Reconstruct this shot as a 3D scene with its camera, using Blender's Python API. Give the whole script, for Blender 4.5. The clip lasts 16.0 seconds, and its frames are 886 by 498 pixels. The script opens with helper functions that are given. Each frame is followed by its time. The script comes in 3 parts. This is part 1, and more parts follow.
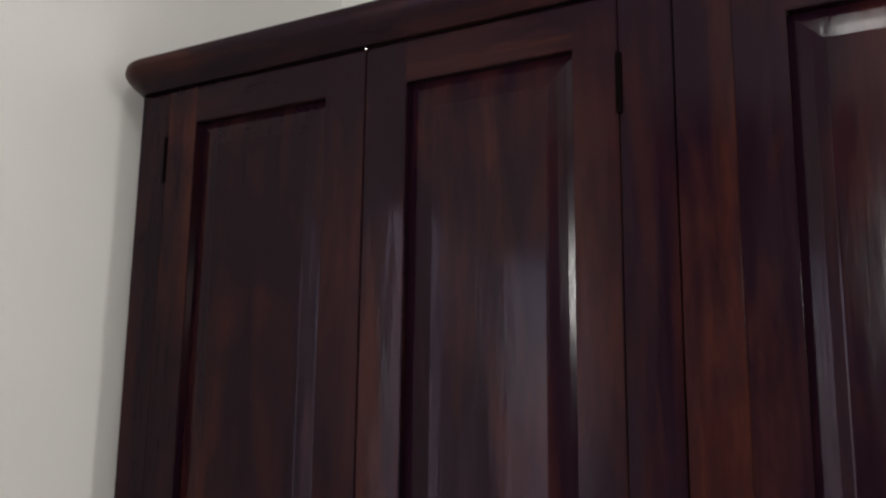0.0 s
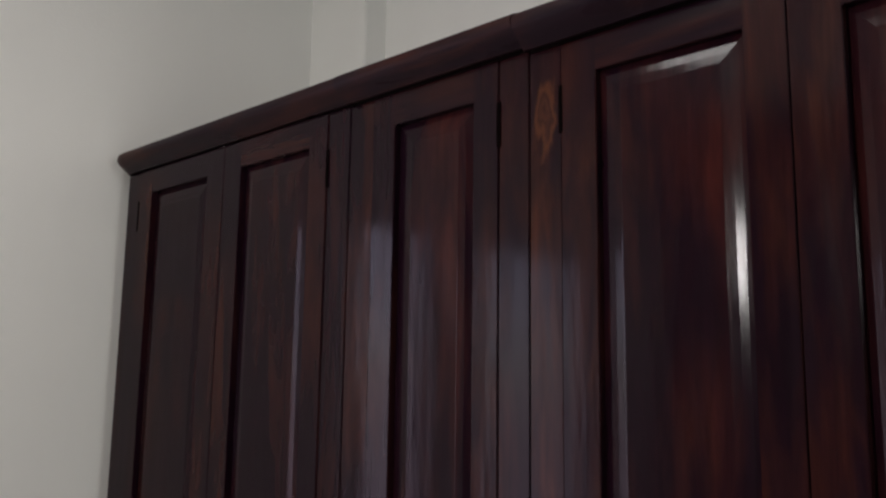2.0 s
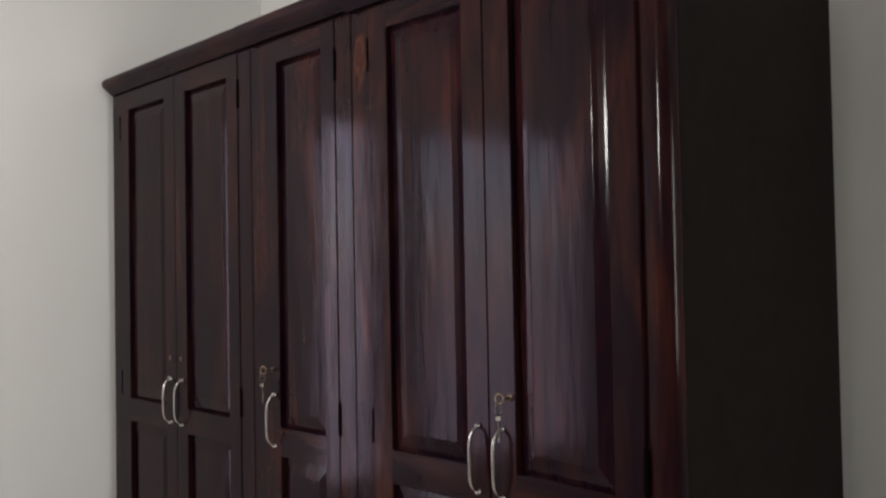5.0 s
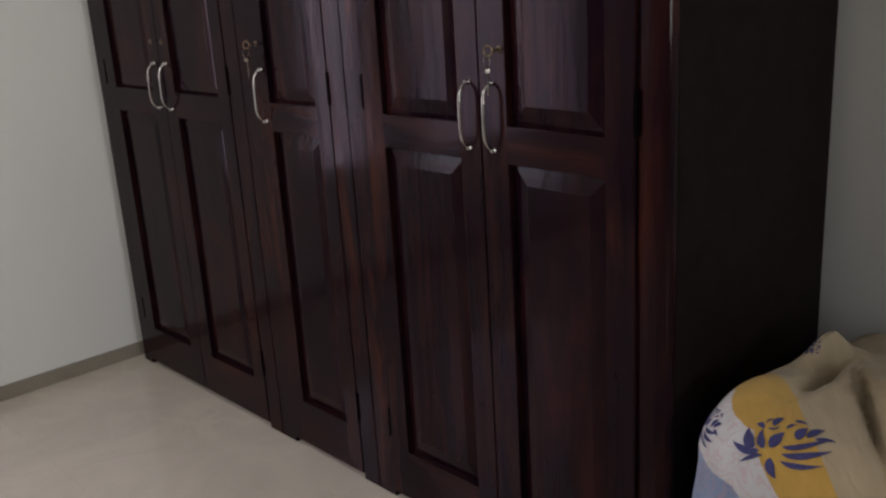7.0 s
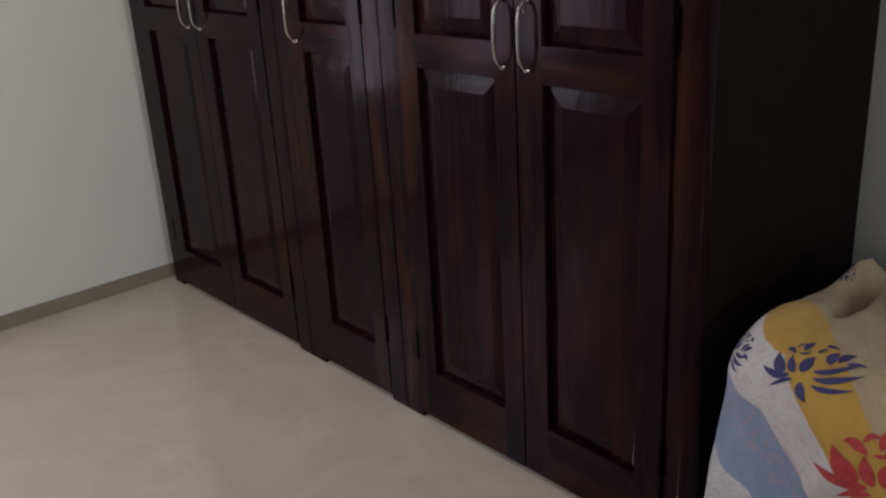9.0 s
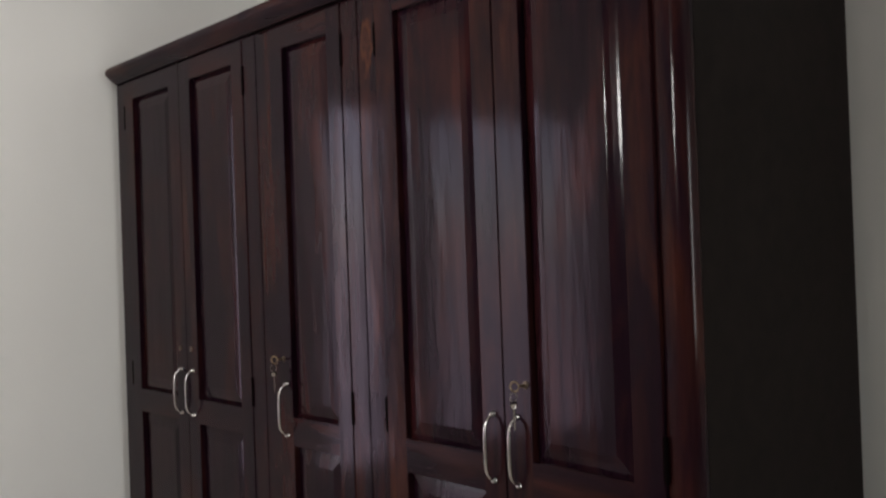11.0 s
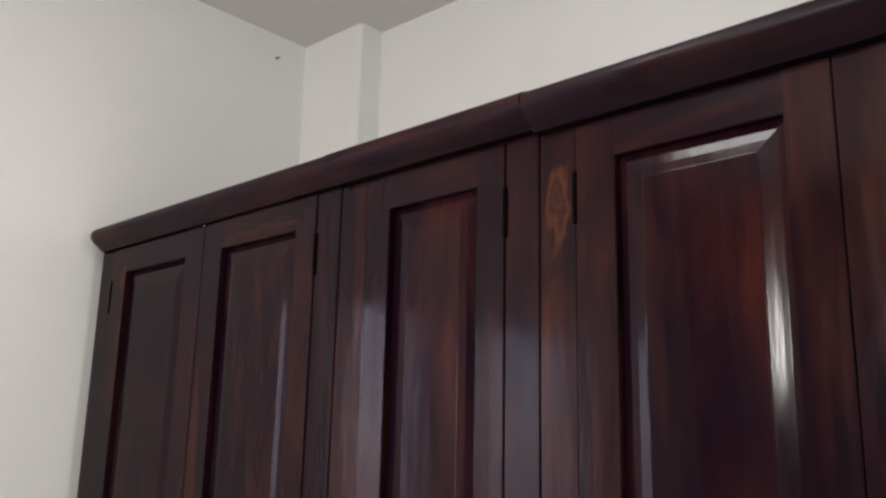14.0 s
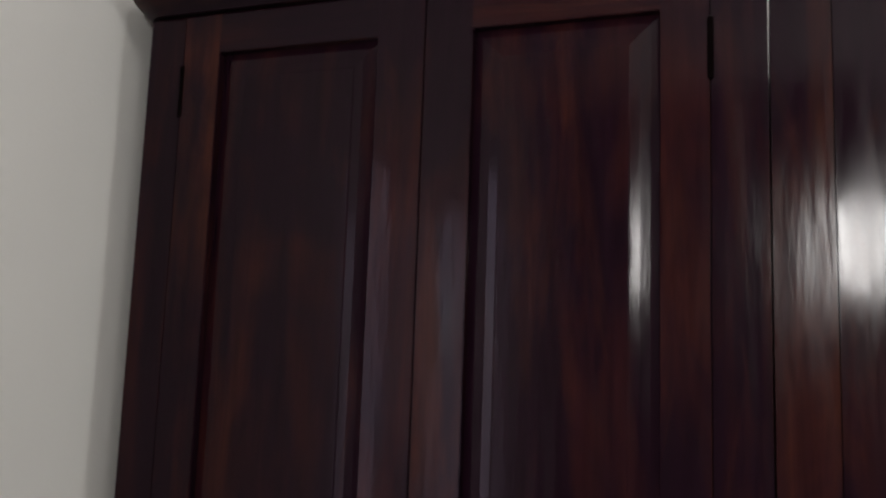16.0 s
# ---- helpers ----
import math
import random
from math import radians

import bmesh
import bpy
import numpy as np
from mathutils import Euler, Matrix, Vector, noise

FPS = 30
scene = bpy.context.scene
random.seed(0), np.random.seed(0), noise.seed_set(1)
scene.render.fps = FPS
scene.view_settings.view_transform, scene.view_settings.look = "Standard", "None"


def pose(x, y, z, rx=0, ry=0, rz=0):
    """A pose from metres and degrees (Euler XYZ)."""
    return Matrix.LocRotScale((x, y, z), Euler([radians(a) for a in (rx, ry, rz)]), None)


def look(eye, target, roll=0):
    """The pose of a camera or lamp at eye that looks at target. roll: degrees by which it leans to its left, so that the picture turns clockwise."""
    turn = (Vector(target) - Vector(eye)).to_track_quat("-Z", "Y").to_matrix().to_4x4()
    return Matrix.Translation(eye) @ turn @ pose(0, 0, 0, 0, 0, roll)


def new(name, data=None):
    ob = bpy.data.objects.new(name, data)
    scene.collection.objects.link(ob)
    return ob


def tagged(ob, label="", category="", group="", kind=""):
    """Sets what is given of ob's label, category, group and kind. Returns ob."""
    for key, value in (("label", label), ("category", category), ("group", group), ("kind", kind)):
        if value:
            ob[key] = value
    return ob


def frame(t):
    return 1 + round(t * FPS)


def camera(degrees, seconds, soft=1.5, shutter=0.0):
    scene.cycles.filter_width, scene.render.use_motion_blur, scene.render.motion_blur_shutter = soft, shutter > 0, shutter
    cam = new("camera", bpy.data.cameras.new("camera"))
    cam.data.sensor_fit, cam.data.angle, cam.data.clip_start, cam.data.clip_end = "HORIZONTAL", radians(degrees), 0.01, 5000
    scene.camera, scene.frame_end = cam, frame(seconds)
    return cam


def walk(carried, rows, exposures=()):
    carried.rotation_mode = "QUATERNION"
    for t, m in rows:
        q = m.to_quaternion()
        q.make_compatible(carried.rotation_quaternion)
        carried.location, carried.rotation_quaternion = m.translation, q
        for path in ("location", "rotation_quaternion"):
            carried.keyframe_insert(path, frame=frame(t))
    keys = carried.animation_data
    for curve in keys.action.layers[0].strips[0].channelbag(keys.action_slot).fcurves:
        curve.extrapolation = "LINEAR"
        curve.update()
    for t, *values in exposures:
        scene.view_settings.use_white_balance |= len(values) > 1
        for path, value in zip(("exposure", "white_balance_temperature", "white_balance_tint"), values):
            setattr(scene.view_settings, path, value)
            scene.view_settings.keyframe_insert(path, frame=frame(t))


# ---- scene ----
cam = camera(51.4, 16.0, soft=2.4)
PATH = [
    (0, (1.234, -1.094, 1.555), (0.278, 0.623, 1.925), 0.7),
    (0.5, (1.493, -0.998, 1.554), (0.244, 0.515, 1.946), 1.7),
    (1, (1.769, -1.113, 1.495), (0.577, 0.452, 1.854), 1.3),
    (1.5, (2.065, -1.179, 1.519), (0.789, 0.336, 1.791), -0.1),
    (2, (2.372, -1.209, 1.498), (1.015, 0.221, 1.83), 0.8),
    (2.5, (2.596, -1.278, 1.535), (1.236, 0.145, 1.887), -0.5),
    (3, (2.795, -1.37, 1.542), (1.429, 0.046, 1.902), -0.6),
    (3.2, (2.88, -1.354, 1.558), (1.493, 0.045, 1.902), -0.3),
    (5.3, (3.239, -1.385, 1.433), (1.772, -0.026, 1.418), -1.6),
    (5.5, (3.238, -1.368, 1.42), (1.769, -0.012, 1.353), -1.9),
    (6, (3.235, -1.36, 1.398), (1.779, -0.01, 1.162), -2.4),
    (6.5, (3.23, -1.363, 1.371), (1.799, -0.03, 0.95), -2.6),
    (7, (3.227, -1.37, 1.352), (1.818, -0.071, 0.778), -3.5),
    (7.5, (3.229, -1.37, 1.347), (1.819, -0.119, 0.679), -4.0),
    (8, (3.231, -1.384, 1.321), (1.824, -0.2, 0.535), -3.7),
    (8.5, (3.226, -1.399, 1.316), (1.855, -0.219, 0.463), -3.4),
    (9, (3.218, -1.377, 1.331), (1.801, -0.158, 0.619), -3.4),
    (9.5, (3.216, -1.369, 1.359), (1.761, -0.083, 0.879), -3.0),
    (9.7, (3.221, -1.393, 1.378), (1.771, -0.075, 0.981), -2.7),
    (11.8, (3.164, -1.321, 1.514), (1.737, 0.057, 1.765), -2.3),
    (12, (3.096, -1.281, 1.529), (1.715, 0.129, 1.849), -2.2),
    (12.5, (2.889, -1.215, 1.579), (1.627, 0.254, 2.079), -2.3),
    (13, (2.714, -1.17, 1.595), (1.445, 0.295, 2.089), -1.9),
    (13.5, (2.513, -1.12, 1.579), (1.231, 0.325, 2.098), -0.8),
    (14, (2.254, -1.111, 1.583), (0.931, 0.314, 2.051), 1.3),
    (14.5, (1.937, -1.186, 1.589), (0.688, 0.318, 2.01), 1.3),
    (15, (1.625, -1.118, 1.559), (0.477, 0.463, 1.988), 3.1),
    (15.5, (1.266, -1.098, 1.561), (0.236, 0.589, 1.864), 2.6),
    (16, (0.946, -1.179, 1.555), (0.282, 0.687, 1.835), 2.0),
]
EXPOSURES = [(0, 1.75), (0.5, 1.18), (1, 1.18), (2, 1.32), (3, 1.42), (5.3, 1.66), (6.5, 1.36), (7, 1.25), (8, 1.33), (8.5, 1.3), (9, 1.15), (9.7, 1.25), (11.8, 1.62), (12, 1.68), (12.5, 2.42), (13, 2.45), (13.5, 2.3), (14, 1.97), (14.5, 1.99), (15, 1.72), (16, 1.4)]
walk(cam, [(t, look(eye, target, roll)) for t, eye, target, roll in PATH], EXPOSURES)

# ---- plan, in metres ----
WX, EX = -0.045, 7.20      # left and right wall faces
NY, SY = 0.753, -3.35      # back wall behind the wardrobes, and the wall opposite
CZ = 2.96                  # ceiling
FRONT = 0.0                # face of the wardrobe doors
DEPTH = 0.645               # back of the wardrobes
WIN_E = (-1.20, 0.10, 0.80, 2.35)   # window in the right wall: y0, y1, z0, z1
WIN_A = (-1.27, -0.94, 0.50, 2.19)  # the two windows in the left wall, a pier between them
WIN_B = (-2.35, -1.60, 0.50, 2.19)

# ---- world and lights ----
world = bpy.data.worlds.new("sky")
scene.world = world
world.use_nodes = True
wn = world.node_tree
sky = wn.nodes.new("ShaderNodeTexSky")
sky.sky_type, sky.sun_disc = "NISHITA", False
sky.sun_elevation, sky.sun_rotation = radians(40), radians(60)
wn.links.new(sky.outputs[0], wn.nodes["Background"].inputs[0])
wn.nodes["Background"].inputs[1].default_value = 0.1


def area(name, m, sx, sy, power, color):
    lamp = bpy.data.lights.new(name, "AREA")
    lamp.shape, lamp.size, lamp.size_y, lamp.energy, lamp.color = "RECTANGLE", sx, sy, power, color
    ob = new(name, lamp)
    ob.matrix_world = m
    return ob


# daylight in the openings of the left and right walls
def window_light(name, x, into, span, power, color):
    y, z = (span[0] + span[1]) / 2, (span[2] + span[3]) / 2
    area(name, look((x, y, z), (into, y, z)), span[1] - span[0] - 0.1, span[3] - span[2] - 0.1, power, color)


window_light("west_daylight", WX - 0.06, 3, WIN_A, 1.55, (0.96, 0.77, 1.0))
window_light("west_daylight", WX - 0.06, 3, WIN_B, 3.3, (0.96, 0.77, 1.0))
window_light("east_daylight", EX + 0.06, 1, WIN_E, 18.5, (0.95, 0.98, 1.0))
# lamp high on the wall opposite the wardrobes
LAMP = (1.37, SY + 0.075, 2.21)
area("lamp_glow", look(LAMP, (LAMP[0] + 0.1, 0, LAMP[2] - 0.2)), 0.31, 0.38, 15.2, (1.0, 0.97, 0.945))

# weak flat lamp on the ceiling between the wardrobes and the middle of the room
ROSE = (1.20, -1.08)
area("ceiling_glow", look((ROSE[0], ROSE[1], CZ - 0.062), (ROSE[0], ROSE[1] + 0.001, 0)), 0.38, 0.40, 3.6, (1.0, 0.97, 0.95))


# ---- materials ----
def material(name):
    m = bpy.data.materials.new(name)
    m.use_nodes = True
    n = m.node_tree.nodes
    return m, n, m.node_tree.links, n["Principled BSDF"]


def ramp(n, stops, mode="LINEAR"):
    r = n.new("ShaderNodeValToRGB")
    r.color_ramp.interpolation = mode
    e = r.color_ramp.elements
    while len(e) < len(stops):
        e.new(0.5)
    for k, (at, c) in zip(e, stops):
        k.position, k.color = at, (*c, 1)
    return r


def noise_tex(n, l, coords, scale, size=1.0, detail=4, rough=0.55, distort=0.0):
    mp = n.new("ShaderNodeMapping")
    mp.inputs["Scale"].default_value = scale
    l.new(coords, mp.inputs["Vector"])
    t = n.new("ShaderNodeTexNoise")
    t.inputs["Scale"].default_value, t.inputs["Detail"].default_value = size, detail
    t.inputs["Roughness"].default_value, t.inputs["Distortion"].default_value = rough, distort
    l.new(mp.outputs[0], t.inputs["Vector"])
    return t


def mix(n, l, fac, a, b, blend="MIX"):
    x = n.new("ShaderNodeMix")
    x.data_type, x.blend_type = "RGBA", blend
    for sock, v in ((0, fac), (6, a), (7, b)):
        if isinstance(v, (int, float)):
            x.inputs[sock].default_value = v
        elif isinstance(v, tuple):
            x.inputs[sock].default_value = (*v, 1)
        else:
            l.new(v, x.inputs[sock])
    return x.outputs[2]


def bump(n, l, p, height, strength, distance):
    b = n.new("ShaderNodeBump")
    b.inputs["Strength"].default_value, b.inputs["Distance"].default_value = strength, distance
    l.new(height, b.inputs["Height"])
    l.new(b.outputs[0], p.inputs["Normal"])
    return b


def shifted(n, l, per_object=True):
    """World-sized coordinates, moved on for every board so that no two share their grain."""
    tc = n.new("ShaderNodeTexCoord")
    if not per_object:
        return tc.outputs["Object"]
    oi = n.new("ShaderNodeObjectInfo")
    mul = n.new("ShaderNodeVectorMath")
    mul.operation = "MULTIPLY_ADD"
    geo = n.new("ShaderNodeNewGeometry")
    comb = n.new("ShaderNodeCombineXYZ")
    add = n.new("ShaderNodeMath")
    add.operation = "ADD"
    l.new(oi.outputs["Random"], add.inputs[0])
    l.new(geo.outputs["Random Per Island"], add.inputs[1])
    for i in range(3):
        l.new(add.outputs[0], comb.inputs[i])
    mul.inputs[1].default_value = (13.0, 7.0, 29.0)
    l.new(comb.outputs[0], mul.inputs[0])
    l.new(tc.outputs["Object"], mul.inputs[2])
    return mul.outputs[0]


def wood(name, along="z", gloss=0.14, coat=0.9, dark=(0.0088, 0.0031, 0.0065), red=(0.030, 0.0080, 0.0066), amount=0.5, burnish=0.0):
    """Dark French-polished mahogany: near-black stain, rubbed red-brown where it is thin."""
    m, n, l, p = material(name)
    c = shifted(n, l)
    k = {"z": lambda a, b: (a, a, b), "x": lambda a, b: (b, a, a)}[along]
    fine = noise_tex(n, l, c, k(85, 5.0), detail=6, rough=0.6, distort=0.8)
    streak = noise_tex(n, l, c, k(12, 1.5), detail=5, distort=1.2)
    patch = noise_tex(n, l, c, k(4.5, 2.2), detail=4, distort=1.0)
    add = n.new("ShaderNodeMath")
    add.operation = "MULTIPLY"
    l.new(streak.outputs[0], add.inputs[0])
    l.new(patch.outputs[0], add.inputs[1])
    r = ramp(n, [(0.24 - 0.1 * (amount - 0.5), (0, 0, 0)), (0.46, (1, 1, 1))])
    l.new(add.outputs[0], r.inputs[0])
    base = mix(n, l, r.outputs[0], dark, red)
    if burnish:
        # cloudy patches where the stain was rubbed through to orange-brown
        cloud = noise_tex(n, l, c, k(13.0, 2.1), detail=6, rough=0.62, distort=0.7)
        cr = ramp(n, [(0.53, (0, 0, 0)), (0.76, (burnish, burnish, burnish))])
        l.new(cloud.outputs[0], cr.inputs[0])
        base = mix(n, l, cr.outputs[0], base, (0.098, 0.029, 0.0105))
    fr = ramp(n, [(0.33, (0.74, 0.72, 0.73)), (0.72, (1.2, 1.16, 1.13))])
    l.new(fine.outputs[0], fr.inputs[0])
    col = mix(n, l, 1.0, base, fr.outputs[0], "MULTIPLY")
    l.new(col, p.inputs["Base Color"])
    p.inputs["Roughness"].default_value = 0.42
    p.inputs["Specular IOR Level"].default_value = 0.0
    p.inputs["Coat Weight"].default_value, p.inputs["Coat IOR"].default_value = coat, 1.23
    smear = noise_tex(n, l, c, k(26, 3.2), detail=5, rough=0.62, distort=0.5)
    rr = n.new("ShaderNodeMapRange")
    rr.inputs[1].default_value, rr.inputs[2].default_value = 0.3, 0.75
    rr.inputs[3].default_value, rr.inputs[4].default_value = gloss * 0.55, gloss * 1.55
    l.new(smear.outputs[0], rr.inputs[0])
    l.new(rr.outputs[0], p.inputs["Coat Roughness"])
    wave = noise_tex(n, l, c, k(38, 5), detail=4)
    slow = noise_tex(n, l, c, k(6.5, 1.4), detail=2)
    both = n.new("ShaderNodeMath")
    both.operation = "MULTIPLY_ADD"
    both.inputs[1].default_value = 4.0
    l.new(slow.outputs[0], both.inputs[0])
    l.new(wave.outputs[0], both.inputs[2])
    b = bump(n, l, p, both.outputs[0], 0.30, 0.0013)
    l.new(b.outputs[0], p.inputs["Coat Normal"])
    return m


def plain(name, color, rough=0.5, metal=0.0, grain=0.1, size=40.0, relief=0.0):
    m, n, l, p = material(name)
    tc = n.new("ShaderNodeTexCoord")
    t = noise_tex(n, l, tc.outputs["Object"], (1, 1, 1), size, 5)
    lo, hi = [tuple(v * f for v in color) for f in (1 - grain, 1 + grain)]
    r = ramp(n, [(0.3, lo), (0.7, hi)])
    l.new(t.outputs[0], r.inputs[0])
    l.new(r.outputs[0], p.inputs["Base Color"])
    p.inputs["Roughness"].default_value, p.inputs["Metallic"].default_value = rough, metal
    if relief:
        bump(n, l, p, t.outputs[0], 0.3, relief)
    return m


def wall_paint(name, color):
    """Rolled matt emulsion with faint broad stains and a fine roller stipple."""
    m, n, l, p = material(name)
    tc = n.new("ShaderNodeTexCoord")
    broad = noise_tex(n, l, tc.outputs["Object"], (1, 1, 0.6), 1.7, 5, 0.6)
    fine = noise_tex(n, l, tc.outputs["Object"], (1, 1, 1), 140, 3)
    r = ramp(n, [(0.3, tuple(v * 0.95 for v in color)), (0.7, color)])
    l.new(broad.outputs[0], r.inputs[0])
    l.new(r.outputs[0], p.inputs["Base Color"])
    p.inputs["Roughness"].default_value = 0.62
    add = n.new("ShaderNodeMath")
    add.operation = "MULTIPLY_ADD"
    add.inputs[1].default_value = 6.0
    l.new(broad.outputs[0], add.inputs[0])
    l.new(fine.outputs[0], add.inputs[2])
    bump(n, l, p, add.outputs[0], 0.25, 0.0016)
    return m


def tile_stone(name, color, rough):
    """Polished vitrified tile with soft cloudy veins."""
    m, n, l, p = material(name)
    c = n.new("ShaderNodeNewGeometry").outputs["Position"]
    cloud = noise_tex(n, l, c, (1, 1, 1), 2.6, 6, 0.6, 1.4)
    speck = noise_tex(n, l, c, (1, 1, 1), 120, 3)
    r = ramp(n, [(0.28, tuple(v * 0.92 for v in color)), (0.5, color), (0.66, tuple(v * 1.07 for v in color))])
    l.new(cloud.outputs[0], r.inputs[0])
    sr = ramp(n, [(0.35, (0.97, 0.97, 0.965)), (0.7, (1.02, 1.02, 1.02))])
    l.new(speck.outputs[0], sr.inputs[0])
    # pale veins, thin and broken
    line = noise_tex(n, l, c, (1.0, 1.7, 1), 1.6, 3, 0.5, 0.9)
    vr = ramp(n, [(0.470, (0, 0, 0)), (0.497, (1, 1, 1)), (0.503, (1, 1, 1)), (0.530, (0, 0, 0))])
    l.new(line.outputs[0], vr.inputs[0])
    broken = ramp(n, [(0.50, (0, 0, 0)), (0.66, (0.7, 0.7, 0.7))])
    l.new(noise_tex(n, l, c, (1, 1, 1), 2.1, 2).outputs[0], broken.inputs[0])
    where = mix(n, l, 1.0, vr.outputs[0], broken.outputs[0], "MULTIPLY")
    veined = mix(n, l, where, r.outputs[0], tuple(v * 1.12 for v in color))
    l.new(mix(n, l, 1.0, veined, sr.outputs[0], "MULTIPLY"), p.inputs["Base Color"])
    p.inputs["Roughness"].default_value = rough
    bump(n, l, p, cloud.outputs[0], 0.08, 0.002)
    return m


WOOD_V = wood("polished_mahogany_upright", "z", 0.135, burnish=0.3)
WOOD_R = wood("rubbed_mahogany_upright", "z", 0.135, red=(0.036, 0.0104, 0.0074), amount=0.8, burnish=0.30)
WOOD_H = wood("polished_mahogany_crosswise", "x", burnish=0.4)
WOOD_RH = wood("rubbed_mahogany_crosswise", "x", red=(0.036, 0.0104, 0.0074), amount=0.8, burnish=0.30)
WOOD_P = wood("polished_mahogany_panel", "z", 0.13, burnish=0.25)
WOOD_RP = wood("rubbed_mahogany_panel", "z", 0.13, red=(0.036, 0.0088, 0.0080), amount=0.7, burnish=0.15)
WOOD_C = wood("polished_mahogany_cornice", "x", 0.36, burnish=0.35)
KNOTTED = wood("polished_mahogany_with_knot", "z", red=(0.036, 0.0104, 0.0074), amount=0.8, burnish=0.5)


def add_knot(m, centre, tall, wide):
    """A knot and its swirl, where the stain took thinly."""
    n, l = m.node_tree.nodes, m.node_tree.links
    p = n["Principled BSDF"]
    old = p.inputs["Base Color"].links[0].from_socket
    tc = n.new("ShaderNodeTexCoord")
    mp = n.new("ShaderNodeMapping")
    mp.inputs["Location"].default_value = (-centre[0] / wide, 0, -centre[1] / tall)
    mp.inputs["Scale"].default_value = (1 / wide, 0.0, 1 / tall)
    l.new(tc.outputs["Object"], mp.inputs["Vector"])
    wob = noise_tex(n, l, tc.outputs["Object"], (1, 1, 0.4), 42, 3)
    add = n.new("ShaderNodeVectorMath")
    add.operation = "MULTIPLY_ADD"
    add.inputs[1].default_value = (1.6, 0, 1.6)
    l.new(wob.outputs[1], add.inputs[0])
    l.new(mp.outputs[0], add.inputs[2])
    sub = n.new("ShaderNodeVectorMath")
    sub.operation = "SUBTRACT"
    sub.inputs[1].default_value = (0.8, 0, 0.8)
    l.new(add.outputs[0], sub.inputs[0])
    ln = n.new("ShaderNodeVectorMath")
    ln.operation = "LENGTH"
    l.new(sub.outputs[0], ln.inputs[0])
    r = ramp(n, [(0.0, (0.1, 0.1, 0.1)), (0.25, (0.45, 0.45, 0.45)), (0.42, (0.2, 0.2, 0.2)), (0.66, (0.8, 0.8, 0.8)), (1.0, (0, 0, 0))])
    l.new(ln.outputs["Value"], r.inputs[0])
    l.new(mix(n, l, r.outputs[0], old, (0.072, 0.0235, 0.0100)), p.inputs["Base Color"])


add_knot(KNOTTED, (1.459, 1.985), 0.075, 0.024)
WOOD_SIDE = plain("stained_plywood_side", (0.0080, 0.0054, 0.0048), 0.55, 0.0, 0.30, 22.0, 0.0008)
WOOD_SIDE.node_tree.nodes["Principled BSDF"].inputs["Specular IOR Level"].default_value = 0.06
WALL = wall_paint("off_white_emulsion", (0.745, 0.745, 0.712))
# unseen walls, coloured dark to dim their reflections in the doors
UNSEEN_DARK = wall_paint("unseen_wall_dark", (0.24, 0.22, 0.20))
CEIL = wall_paint("white_ceiling_paint", (0.69, 0.66, 0.65))
TILE = tile_stone("beige_polished_tile", (0.482, 0.441, 0.374), 0.065)
SKIRT = tile_stone("taupe_skirting_tile", (0.265, 0.233, 0.188), 0.25)
GROUT = plain("grey_grout", (0.46, 0.42, 0.365), 0.8)
CHROME = plain("chrome", (0.50, 0.48, 0.45), 0.18, 1.0, 0.05)
BRASS = plain("dull_brass", (0.26, 0.20, 0.12), 0.32, 1.0, 0.12)
BRONZE = plain("dark_bronze", (0.11, 0.085, 0.06), 0.35, 1.0, 0.2)
# near-black without gloss: the shade of the hinge slot is in the colour
HINGE_BLACK = plain("black_hinge_and_slot", (0.003, 0.002, 0.002), 0.7, 0.0, 0.2)
WHITE_METAL = plain("white_enamel", (0.75, 0.75, 0.73), 0.4)
HINGE_BLACK.node_tree.nodes["Principled BSDF"].inputs["Specular IOR Level"].default_value = 0.0
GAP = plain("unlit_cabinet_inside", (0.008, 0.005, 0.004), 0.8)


# ---- mesh helpers ----
def box(bm, x0, x1, y0, y1, z0, z1):
    vs = [bm.verts.new((x, y, z)) for x in (x0, x1) for y in (y0, y1) for z in (z0, z1)]
    for f in ((0, 1, 3, 2), (4, 6, 7, 5), (0, 4, 5, 1), (2, 3, 7, 6), (0, 2, 6, 4), (1, 5, 7, 3)):
        bm.faces.new([vs[i] for i in f])
    return vs


def rounded(bm, r=0.002, seg=2):
    bmesh.ops.recalc_face_normals(bm, faces=bm.faces)
    sharp = [e for e in bm.edges if len(e.link_faces) == 2 and e.calc_face_angle() > 0.5]
    bmesh.ops.bevel(bm, geom=sharp, offset=r, segments=seg, affect="EDGES", clamp_overlap=True)
    return bm


def part(name, bm, mat, parent=None, label="", smooth=True):
    bmesh.ops.recalc_face_normals(bm, faces=bm.faces)
    me = bpy.data.meshes.new(name)
    bm.to_mesh(me)
    bm.free()
    for m in mat if isinstance(mat, (list, tuple)) else [mat]:
        me.materials.append(m)
    if smooth:
        me.polygons.foreach_set("use_smooth", [True] * len(me.polygons))
        me.set_sharp_from_angle(angle=radians(32))
    ob = new(name, me)
    if parent is not None:
        ob.parent = parent
    return tagged(ob, label) if label else ob


